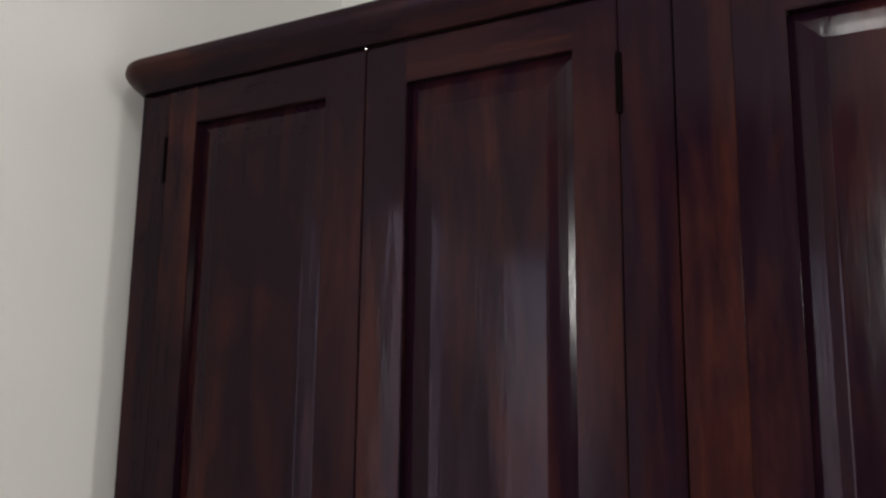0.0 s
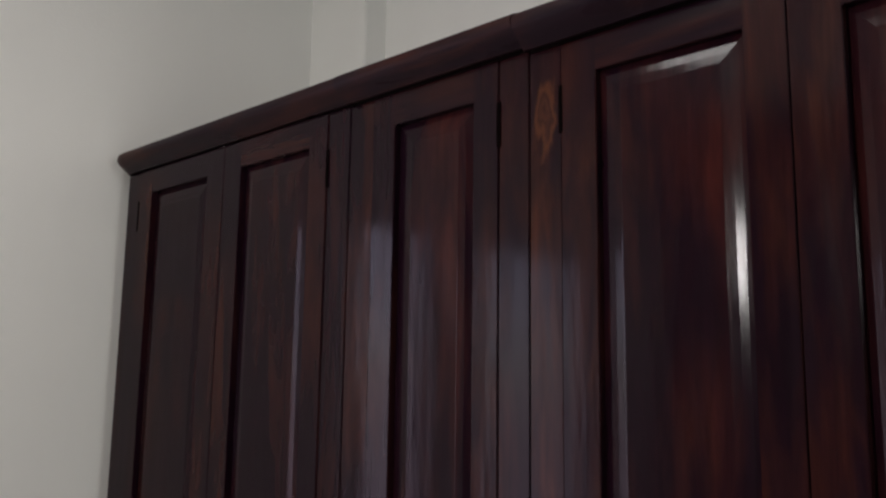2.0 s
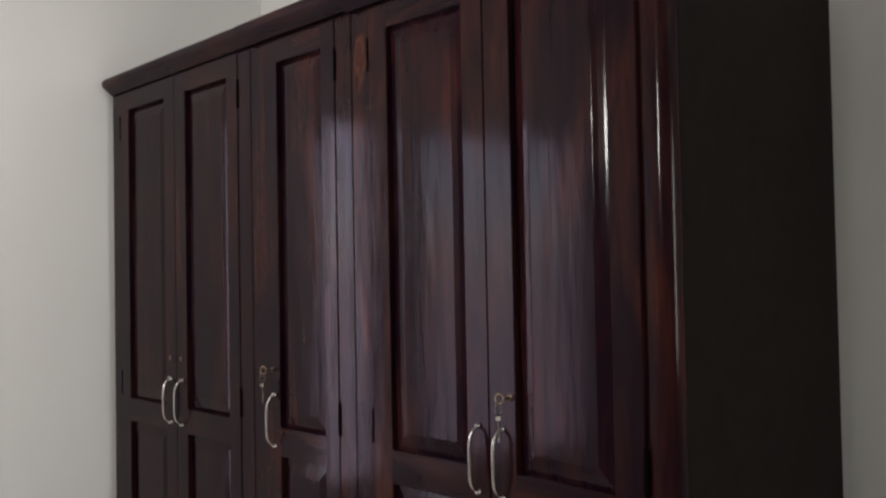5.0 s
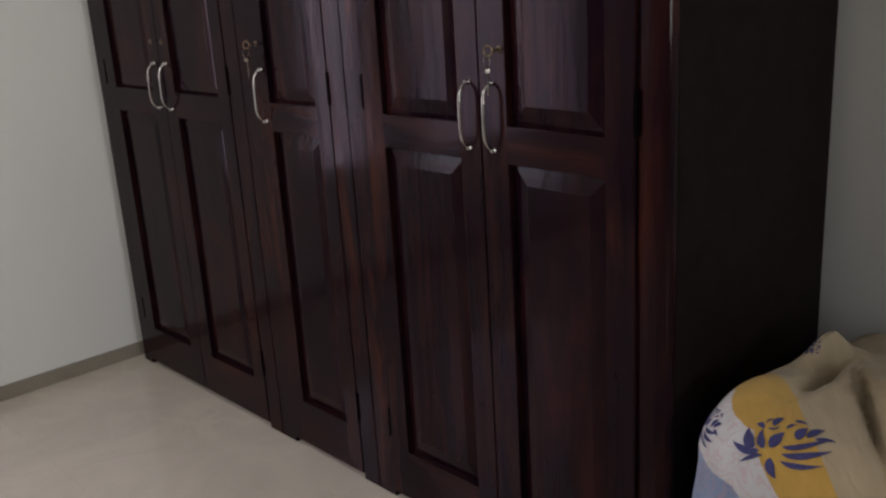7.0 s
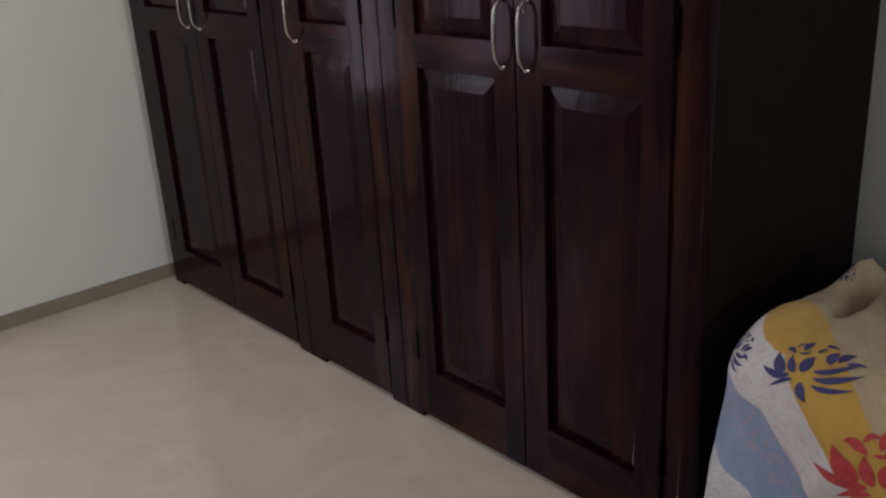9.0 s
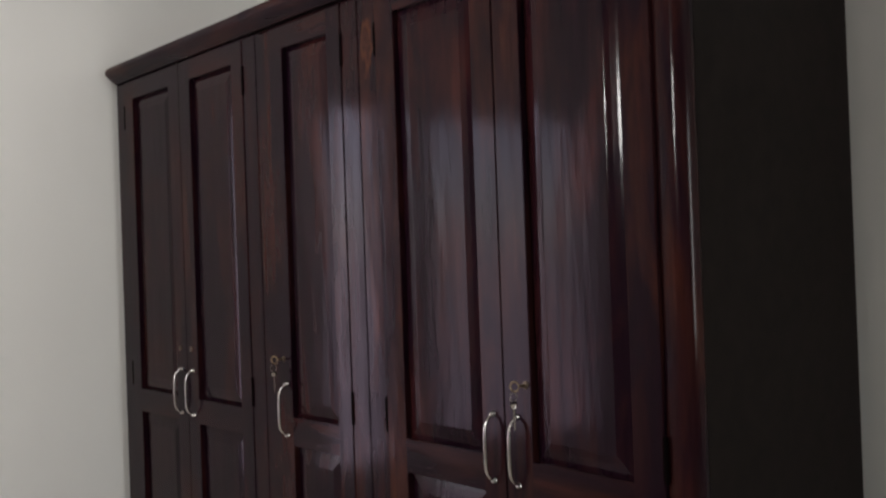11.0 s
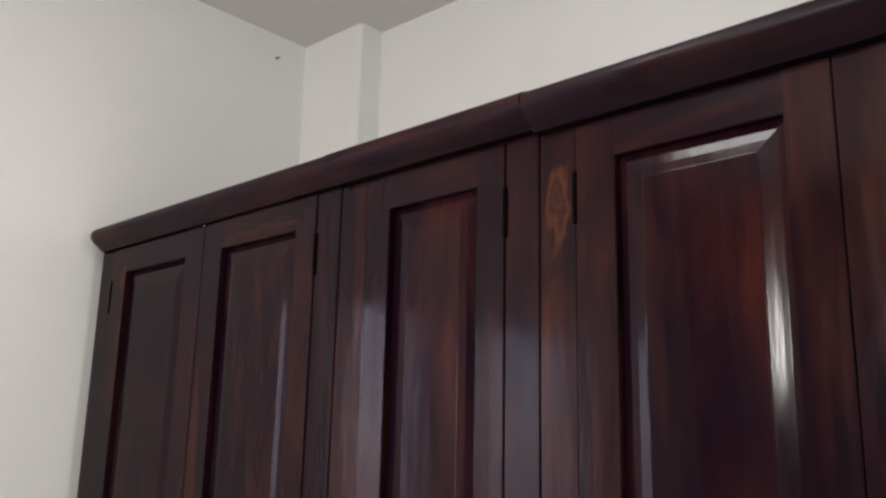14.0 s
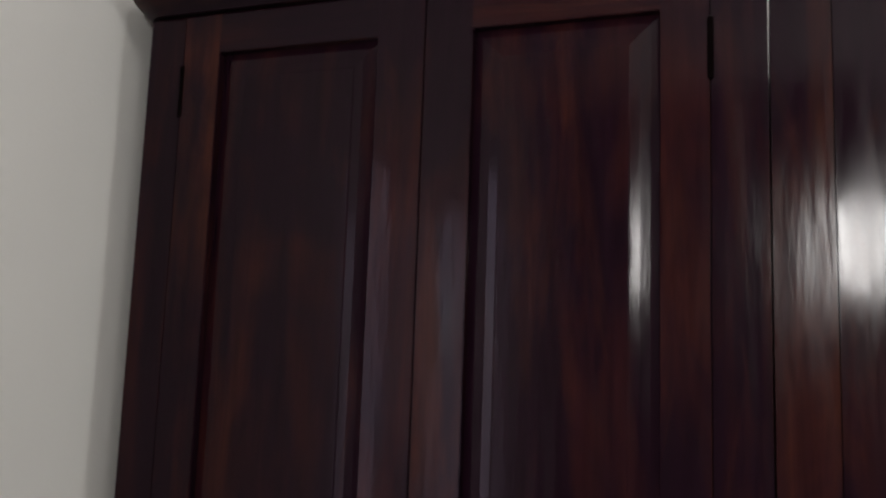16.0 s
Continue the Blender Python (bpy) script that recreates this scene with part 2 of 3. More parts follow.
def tube(bm, pts, radii, seg=10, cap=True):
    """A round bar along pts, with a radius at each."""
    rings, up = [], Vector((0.13, 0.2, 0.97))
    for i, q in enumerate(pts):
        d = (Vector(pts[min(i + 1, len(pts) - 1)]) - Vector(pts[max(i - 1, 0)])).normalized()
        a = d.cross(up).normalized()
        b = d.cross(a)
        r = radii[i] if isinstance(radii, (list, tuple)) else radii
        rings.append([bm.verts.new(Vector(q) + r * (math.cos(2 * math.pi * k / seg) * a + math.sin(2 * math.pi * k / seg) * b)) for k in range(seg)])
    for r0, r1 in zip(rings, rings[1:]):
        for k in range(seg):
            bm.faces.new((r0[k], r0[(k + 1) % seg], r1[(k + 1) % seg], r1[k]))
    if cap:
        bm.faces.new(rings[0])
        bm.faces.new(rings[-1])
    return bm


def setting(name, bm, mat, label, category):
    return tagged(part(name, bm, mat, None, label, smooth=False), "", category, "", "structure")


# ---- the room ----
T = 0.15
bm = bmesh.new()
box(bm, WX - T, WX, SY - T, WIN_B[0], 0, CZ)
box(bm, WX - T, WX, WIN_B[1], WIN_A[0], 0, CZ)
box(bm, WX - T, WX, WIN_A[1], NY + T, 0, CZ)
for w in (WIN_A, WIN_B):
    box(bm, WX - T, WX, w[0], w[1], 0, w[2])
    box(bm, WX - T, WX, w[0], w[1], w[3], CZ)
setting("wall_west", bm, WALL, "off-white painted plaster wall with two window openings", "wall")
bm = bmesh.new()
box(bm, WX, EX + T, NY, NY + T, 0, CZ)
setting("wall_north", bm, WALL, "off-white painted plaster wall behind the wardrobes", "wall")
# south and east walls are unseen; their dark colour holds down bounced light
bm = bmesh.new()
box(bm, WX, EX + T, SY - T, SY, 0, CZ)
setting("wall_south", bm, UNSEEN_DARK, "unseen plaster wall, coloured dark to dim reflections", "wall")
bm = bmesh.new()
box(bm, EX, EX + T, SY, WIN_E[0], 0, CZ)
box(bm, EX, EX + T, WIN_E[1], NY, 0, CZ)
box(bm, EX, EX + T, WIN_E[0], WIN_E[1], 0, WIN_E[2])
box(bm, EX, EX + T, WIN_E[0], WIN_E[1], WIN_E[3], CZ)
setting("wall_east", bm, UNSEEN_DARK, "unseen plaster wall with a window opening, coloured dark to dim reflections", "wall")
bm = bmesh.new()
box(bm, WX - 0.06, 0.234, 0.662, NY + 0.06, -0.06, CZ + 0.06)
pillar = part("corner_pillar", rounded(bm, 0.004, 3), WALL, None, "", False)
tagged(pillar, "plastered pillar standing proud in the room corner", "pillar", "", "structure")
bm = bmesh.new()
box(bm, WX - T, EX + T, SY - T, NY + T, CZ, CZ + 0.12)
setting("ceiling", bm, CEIL, "plain white painted ceiling", "ceiling")

bm = bmesh.new()
box(bm, WX - T, EX + T, SY - T, NY + T, -0.1, -0.002)
floor = setting("floor", bm, GROUT, "beige polished tile floor with fine joints", "floor")


def skirting(y0, y1):
    bm = bmesh.new()
    box(bm, WX, WX + 0.011, y0, y1, 0, 0.052)
    setting("baseboard", rounded(bm, 0.002), SKIRT, "taupe tile skirting along the foot of the wall", "baseboard")


skirting(SY, 0.662)
bm = bmesh.new()
box(bm, 0.234, EX, NY - 0.011, NY, 0, 0.052)
setting("baseboard", rounded(bm, 0.002), SKIRT, "taupe tile skirting along the foot of the wall", "baseboard")

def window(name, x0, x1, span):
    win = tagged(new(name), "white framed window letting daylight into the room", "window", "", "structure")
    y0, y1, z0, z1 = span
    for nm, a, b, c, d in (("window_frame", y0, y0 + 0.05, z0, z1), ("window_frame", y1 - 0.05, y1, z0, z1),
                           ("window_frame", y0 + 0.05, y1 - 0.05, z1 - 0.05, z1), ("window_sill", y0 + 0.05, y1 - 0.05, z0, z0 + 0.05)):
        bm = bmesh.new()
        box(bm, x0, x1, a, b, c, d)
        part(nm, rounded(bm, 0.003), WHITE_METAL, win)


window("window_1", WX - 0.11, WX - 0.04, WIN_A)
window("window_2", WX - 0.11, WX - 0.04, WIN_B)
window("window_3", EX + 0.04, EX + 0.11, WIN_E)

# lamp box on the wall opposite
lamp = tagged(new("wall_lamp"), "white square lamp box fixed high on the wall", "lamp")
bm = bmesh.new()
box(bm, LAMP[0] - 0.23, LAMP[0] + 0.23, SY, SY + 0.06, LAMP[2] - 0.17, LAMP[2] + 0.17)
part("lamp_box", rounded(bm, 0.006), WHITE_METAL, lamp)

lamp = tagged(new("ceiling_lamp"), "white square lamp fixed to the ceiling", "lamp")
bm = bmesh.new()
box(bm, ROSE[0] - 0.22, ROSE[0] + 0.22, ROSE[1] - 0.23, ROSE[1] + 0.23, CZ - 0.055, CZ)
part("lamp_box", rounded(bm, 0.006), WHITE_METAL, lamp)

# dark nail left in the wall under the ceiling
bm = bmesh.new()
tube(bm, [(WX, 0.546, 2.879), (WX + 0.006, 0.546, 2.879), (WX + 0.018, 0.546, 2.877)], [0.0045, 0.004, 0.002], 8)
tagged(part("wall_nail", bm, BRASS), "small dark nail stub in the painted wall", "nail")

# ---- wardrobes ----
ZT = 2.108   # top of the doors, foot of the cornice


def raised_panel(x0, x1, z0, z1, parent, rise=0.0048, wide=0.039, twist=0.0, mat=None):
    """A field with sloping margins, let into the frame with a deep groove round it."""
    bm = bmesh.new()
    lo, hi = FRONT + 0.0155, FRONT + 0.0155 - rise
    loops = []
    # the margin is planed a little round: three facets, steepest outside
    a = rise / wide
    for d, y in ((-0.006, lo), (0.0, lo), (wide / 3, lo - (a + 0.055) * wide / 3), (wide * 2 / 3, lo - (2 * a + 0.055) * wide / 3), (wide, hi), (wide + 0.0022, hi - 0.0005), (wide + 0.004, hi - 0.0006)):
        loops.append([bm.verts.new((x, y + twist * ((x0 + x1) / 2 - x), z)) for x, z in ((x0 + d, z0 + d), (x1 - d, z0 + d), (x1 - d, z1 - d), (x0 + d, z1 - d))])
    for a, b in zip(loops, loops[1:]):
        for k in range(4):
            bm.faces.new((a[k], a[(k + 1) % 4], b[(k + 1) % 4], b[k]))
    bm.faces.new(loops[-1])
    back = [bm.verts.new((v.co.x, FRONT + 0.021, v.co.z)) for v in loops[0]]
    for k in range(4):
        bm.faces.new((loops[0][k], loops[0][(k + 1) % 4], back[(k + 1) % 4], back[k]))
    bm.faces.new(back[::-1])
    return part("raised_panel", bm, mat or WOOD_P, parent, smooth=False)


def hinge(x, z, parent):
    """The knuckles of a butt hinge, sunk in the gap between door and post."""
    bm = bmesh.new()
    for a, b in ((-0.041, -0.0145), (-0.014, 0.014), (0.0145, 0.041)):
        tube(bm, [(x, 0.0026, z + a), (x, 0.0026, z + b)], 0.0042, 8)
    # flat black strip stands in for the shaded slot round the knuckles
    box(bm, x - 0.0040, x + 0.0040, -0.0006, 0.0030, z - 0.0405, z + 0.0405)
    part("hinge", bm, HINGE_BLACK, parent, "butt hinge, its slot's shade coloured black")


def handle(x, z0, z1, parent):
    """Bow handle: ball feet on small roses, the bar swelling out between them."""
    bm = bmesh.new()
    pts, rad = [], []
    for i in range(17):
        a = i / 16
        s = math.sin(math.pi * a)
        out = 0.024 * (1 - (1 - s) ** 3.6)
        pts.append((x, -0.003 - out, z0 + (z1 - z0) * a))
        rad.append(0.0030 + 0.0010 * s)
    tube(bm, pts, rad, 12)
    for z in (z0, z1):
        bmesh.ops.create_uvsphere(bm, u_segments=12, v_segments=8, radius=0.0050, matrix=pose(x, -0.006, z))
        tube(bm, [(x, 0.0005, z), (x, -0.003, z), (x, -0.006, z)], [0.0068, 0.006, 0.0045], 14)
    part("handle", bm, CHROME, parent, "chrome bow handle")


def lock(x, z, parent, key=False):
    bm = bmesh.new()
    tube(bm, [(x, 0.001, z), (x, -0.002, z), (x, -0.003, z)], [0.0085, 0.0082, 0.006], 16)
    part("lock", bm, BRONZE, parent, "round dark bronze keyhole plate")
    if not key:
        return
    bm = bmesh.new()
    tube(bm, [(x, -0.003, z), (x, -0.020, z)], 0.0028, 8)
    ring = [(x - 0.004 + 0.008 * math.sin(k * math.pi / 8), -0.028 + 0.004 * math.sin(k * math.pi / 8), z + 0.010 * math.cos(k * math.pi / 8)) for k in range(17)]
    tube(bm, ring, 0.0019, 8, cap=False)
    part("key", bm, BRASS, parent, "worn brass key left in the lock")
    bm = bmesh.new()
    ring = [(x - 0.006, -0.030 + 0.009 * math.cos(k * math.pi / 8), z - 0.021 + 0.012 * math.sin(k * math.pi / 8)) for k in range(17)]
    tube(bm, ring, 0.0011, 6, cap=False)
    tube(bm, [(x - 0.006, -0.030, z - 0.033), (x - 0.007, -0.028, z - 0.042)], [0.007, 0.007], 8)
    tube(bm, [(x - 0.007, -0.028, z - 0.042), (x - 0.008, -0.026, z - 0.088)], [0.0026, 0.0026], 6)
    part("spare_key", bm, CHROME, parent, "spare key hanging from the ring")


STAINED, RUBBED = (WOOD_V, WOOD_H, WOOD_P), (WOOD_R, WOOD_RH, WOOD_RP)


def door(x0, x1, p0, p1, parent, hinge_x, handle_x, lock_x=None, key=False, top=2.042, zt=ZT, proud=0.0, rise=0.0048, twist=0.0, lean=0.0, timber=None):
    """A two-panel door between x0 and x1; its panels span p0 to p1."""
    g, zb, y1 = 0.0009, 0.018, FRONT + 0.022
    xs, zs = (x0 + g, p0, p1, x1 - g), (zb, 0.158, 0.966, 1.044, top, zt - 0.001)
    upright, across, field = timber or RUBBED
    bm = bmesh.new()
    f = {(i, k): bm.verts.new((x, FRONT, z)) for i, x in enumerate(xs) for k, z in enumerate(zs)}
    made = []
    for i in range(3):
        for k in range(5):
            if i == 1 and k in (1, 3):
                continue
            face = bm.faces.new((f[i, k], f[i + 1, k], f[i + 1, k + 1], f[i, k + 1]))
            face.material_index = 1 if i == 1 else 0
            made.append(face)
    out = bmesh.ops.extrude_face_region(bm, geom=made)
    for v in out["geom"]:
        if isinstance(v, bmesh.types.BMVert):
            v.co.y = y1
    rounded(bm, 0.0013, 2)
    d = part("door", bm, [upright, across], parent, "framed two-panel door of dark polished wood")
    raised_panel(p0, p1, 1.044, top, d, rise, twist=twist, mat=field)
    raised_panel(p0, p1, 0.158, 0.966, d, rise, twist=twist * 0.6, mat=field)
    for z in (1.989, 1.094, 0.225):
        hinge(hinge_x, z, d)
    handle(handle_x, 0.992, 1.132, d)
    if lock_x:
        lock(lock_x, 1.199, d, key)
    # old doors hang a hair out of line with their posts
    pivot = Matrix.Translation((hinge_x, 0, 0))
    d.matrix_local = Matrix.Translation((0, -proud, 0)) @ pivot @ Matrix.Rotation(radians(lean), 4, "Z") @ pivot.inverted()
    return d


PROFILE = ((0.004, 0.0), (0.010, 0.0), (0.018, 0.010), (0.030, 0.024), (0.039, 0.036), (0.044, 0.045), (0.0445, 0.054), (0.0425, 0.064), (0.036, 0.071), (0.025, 0.077), (0.012, 0.080), (-0.03, 0.081))


def cornice(path, parent, z=ZT + 0.003, tall=1.0, grow=0.0):
    """The crown moulding, swept along a plan line of (x, y, nx, ny)."""
    bm = bmesh.new()
    rows = [[bm.verts.new((x + nx * (o + grow), y + ny * (o + grow), z + h * tall)) for o, h in PROFILE] for x, y, nx, ny in path]
    for a, b in zip(rows, rows[1:]):
        for k in range(len(PROFILE) - 1):
            bm.faces.new((a[k], a[k + 1], b[k + 1], b[k]))
    bm.faces.new(rows[0])
    bm.faces.new(rows[-1])
    part("cornice", bm, WOOD_C, parent, "rounded crown moulding")


def arc(cx, cy, r, a0, a1, n=9):
    return [(cx + r * math.cos(a), cy + r * math.sin(a), math.cos(a), math.sin(a)) for a in (radians(a0 + (a1 - a0) * k / n) for k in range(n + 1))]


def post(x0, x1, parent, zt, round_right=0.0, z0=0.0, mat=None):
    """An upright of the carcass front, its outer corner rounded where it ends the row."""
    bm = bmesh.new()
    if not round_right:
        box(bm, x0, x1, FRONT + 0.0025, FRONT + 0.03, z0, zt)
        rounded(bm, 0.0015)
    else:
        r = round_right
        ring = [(x0, FRONT + 0.0316), (x0, FRONT + 0.0032)] + [(x, y) for x, y, _, _ in arc(x1 - r, FRONT + r, r, -90, 0)] + [(x1, FRONT + 0.0316)]
        lo = [bm.verts.new((x, y, z0)) for x, y in ring]
        hi = [bm.verts.new((x, y, zt)) for x, y in ring]
        for k in range(len(ring)):
            j = (k + 1) % len(ring)
            bm.faces.new((lo[k], lo[j], hi[j], hi[k]))
        bm.faces.new(lo)
        bm.faces.new(hi[::-1])
    part("stile", bm, mat or WOOD_V, parent)


def carcass(x0, x1, parent, zt):
    """Sides, back, top and floor of a unit, open behind its doors, and the rails across its foot and head."""
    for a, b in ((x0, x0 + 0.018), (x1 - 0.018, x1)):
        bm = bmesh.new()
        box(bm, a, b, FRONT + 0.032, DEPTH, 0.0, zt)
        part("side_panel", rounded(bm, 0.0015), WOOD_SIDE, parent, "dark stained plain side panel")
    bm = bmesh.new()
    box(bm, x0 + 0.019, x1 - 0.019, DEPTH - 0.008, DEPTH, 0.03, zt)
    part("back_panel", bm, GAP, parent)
    bm = bmesh.new()
    box(bm, x0, x1, FRONT + 0.004, DEPTH, zt + 0.001, zt + 0.020)
    part("top_board", bm, WOOD_SIDE, parent)
    bm = bmesh.new()
    box(bm, x0 + 0.019, x1 - 0.019, FRONT + 0.05, DEPTH - 0.01, 0.040, 0.058)
    part("bottom_board", bm, WOOD_SIDE, parent)


GROUP = "wardrobes in a row"
A0, A1, B1, C1 = 0.014, 0.952, 1.424, 2.335
ZA, ZB, ZC = 2.112, 2.109, 2.103
ua = tagged(new("wardrobe"), "dark polished wooden two-door wardrobe, closed, beside the room corner", "wardrobe", GROUP)
carcass(A0, A1 - 0.0015, ua, ZA)
post(A0, 0.080, ua, ZA)
post(0.881, A1 - 0.0012, ua, ZA)
door(0.080, 0.488, 0.147, 0.414, ua, 0.080, 0.449, 0.447, False, 2.047, ZA, 0.0, 0.0060, timber=STAINED)
door(0.488, 0.881, 0.560, 0.818, ua, 0.881, 0.525, 0.520, False, 2.046, ZA, 0.0, 0.0074, timber=STAINED)
r = 0.03
cornice([(A0, 0.612, -1, 0)] + arc(A0 + r, FRONT + r, r, 180, 270) + [(A1 - 0.0008, FRONT, 0, -1)], ua, ZA + 0.0008, 0.76)

bm = bmesh.new()
bmesh.ops.create_uvsphere(bm, u_segments=10, v_segments=6, radius=0.0032, matrix=pose(0.489, -0.003, ZA - 0.002))
part("catch_pin", bm, CHROME, ua, "tiny bright pin over the doors")

ub = tagged(new("wardrobe"), "narrow dark polished wooden wardrobe with one closed door", "wardrobe", GROUP)
carcass(A1 + 0.0015, B1 - 0.0015, ub, ZB)
post(A1 + 0.0012, 1.025, ub, ZB, mat=WOOD_R)
post(1.356, B1 - 0.0012, ub, ZB, mat=WOOD_R)
door(1.025, 1.356, 1.089, 1.296, ub, 1.356, 1.062, 1.052, True, 2.043, ZB, 0.0, 0.0076)
cornice([(A1 + 0.0008, FRONT, 0, -1), (B1 - 0.0008, FRONT, 0, -1)], ub, ZB + 0.0012, 0.765, 0.0066)

uc = tagged(new("wardrobe"), "dark polished wooden two-door wardrobe with a rounded corner post, closed", "wardrobe", GROUP)
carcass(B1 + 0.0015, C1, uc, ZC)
post(B1 + 0.0012, 1.492, uc, ZC, mat=KNOTTED)
post(2.272, C1, uc, ZC, 0.028, mat=WOOD_R)
door(1.492, 1.880, 1.562, 1.815, uc, 1.492, 1.847, None, False, 2.041, ZC, 0.0, 0.0064, -0.006)
door(1.880, 2.272, 1.956, 2.203, uc, 2.272, 1.916, 1.942, True, 2.035, ZC, 0.006, 0.0068, 0.020, -1.0)
cornice([(B1 + 0.0008, FRONT, 0, -1)] + arc(C1 - r, FRONT + r, r, 270, 360) + [(C1, 0.612, 1, 0)], uc, ZC + 0.0008, 0.83, 0.0056)

# ---- bed beside the wardrobes, its printed sheet hanging to the floor ----
BX, BY, BR, BZ = 2.378, -0.062, 0.16, 0.562   # sheet's outer lines, plan corner radius, top


def sheet_point(s, v):
    """The sheet, by s along its hem line (0 where the corner ends, growing to the right) and v down from the top's edge."""
    arc_len = BR * math.pi / 2
    if s >= 0:
        ox, oy, nx, ny = BX + BR + s, BY, 0.0, -1.0
    elif s > -arc_len:
        a = radians(270) + s / BR
        ox, oy, nx, ny = BX + BR + BR * math.cos(a), BY + BR + BR * math.sin(a), math.cos(a), math.sin(a)
    else:
        ox, oy, nx, ny = BX, BY + BR - (s + arc_len), -1.0, 0.0
    rr = 0.11                                   # roundness of the mattress edge
    q = rr * math.pi / 2
    if v < 0:
        inn, z = rr - v, BZ
        if s < 0:
            inn = min(inn, BR + 0.03)
            z -= 0.003 if inn > BR - 0.002 else 0.0
    elif v < q:
        a = v / rr
        inn, z = rr * (1 - math.sin(a)), BZ - rr * (1 - math.cos(a))
    else:
        inn, z = -0.055 * ((v - q) / 0.42) ** 1.3, BZ - rr - (v - q) * 0.995
    drop = max(0.0, v - 0.05)
    fold = math.sin(s * 31 + 1.2 * math.sin(v * 9) + 0.6) + 0.6 * math.sin(s * 67 + v * 7)
    inn -= 0.0035 * min(1.0, drop / 0.3) * fold
    # one pinched crease running up across the blue band, and a slacker one over it
    for cs, cv, half, wide, h in ((0.045, 0.395, 0.085, 0.012, 0.011), (0.10, 0.245, 0.10, 0.022, 0.007)):
        u, w = (s - cs) * 0.538 - (v - cv) * 0.843, (s - cs) * 0.843 + (v - cv) * 0.538
        inn -= h * math.exp(-(u / half) ** 4 - (w / wide) ** 2)
    x, y = ox - nx * inn, oy - ny * inn
    k = noise.noise(Vector((x * 9, y * 9, z * 7))) * 0.008 + noise.noise(Vector((x * 23 + 4, y * 23, z * 23))) * 0.003
    x, y, z = x + nx * k * 0.6, y + ny * k * 0.6, z + k * 0.8
    if z > 0.35:
        z -= 0.13 * max(0.0, y - 0.22)
        # the plump corner by the wardrobe, and gathered lumps of cloth towards the wall
        z += 0.030 * math.exp(-((y - 0.12) / 0.10) ** 2 - ((x - 2.47) / 0.09) ** 2)
        for cx, cy, wx, wy, turn, h in ((2.474, 0.385, 0.027, 0.085, -0.15, 0.064), (2.514, 0.29, 0.013, 0.11, 0.1, -0.058), (2.555, 0.33, 0.022, 0.08, 0.3, 0.030), (2.63, 0.21, 0.013, 0.17, 0.52, -0.055), (2.68, 0.27, 0.032, 0.14, 0.52, 0.048), (2.735, 0.24, 0.012, 0.16, 0.42, -0.045), (2.76, 0.52, 0.07, 0.18, -0.2, 0.07), (2.86, 0.30, 0.05, 0.25, 0.3, 0.06)):
            dx, dy = x - cx, y - cy
            u, w = dx * math.cos(turn) + dy * math.sin(turn), -dx * math.sin(turn) + dy * math.cos(turn)
            z += h * math.exp(-(u / wx) ** 2 - (w / wy) ** 2)
    return Vector((x, y, max(z, 0.003)))


def sheet_band(s, v):
    x = BX + BR + s
    t = max(x - 2.47, 0.045)
    v -= 1.3 * max(0.0, -s - 0.24)
    return v - 1.15 * (t if t < 0.24 else 0.24 + 0.11 * (1 - math.exp(-(t - 0.24) / 0.11)))


def sheet_normal(s, v):
    a, b = sheet_point(s + 0.004, v) - sheet_point(s - 0.004, v), sheet_point(s, v + 0.004) - sheet_point(s, v - 0.004)
    n = a.cross(b)
    return -n.normalized() if n.y > 0 or n.z < -0.5 else n.normalized()


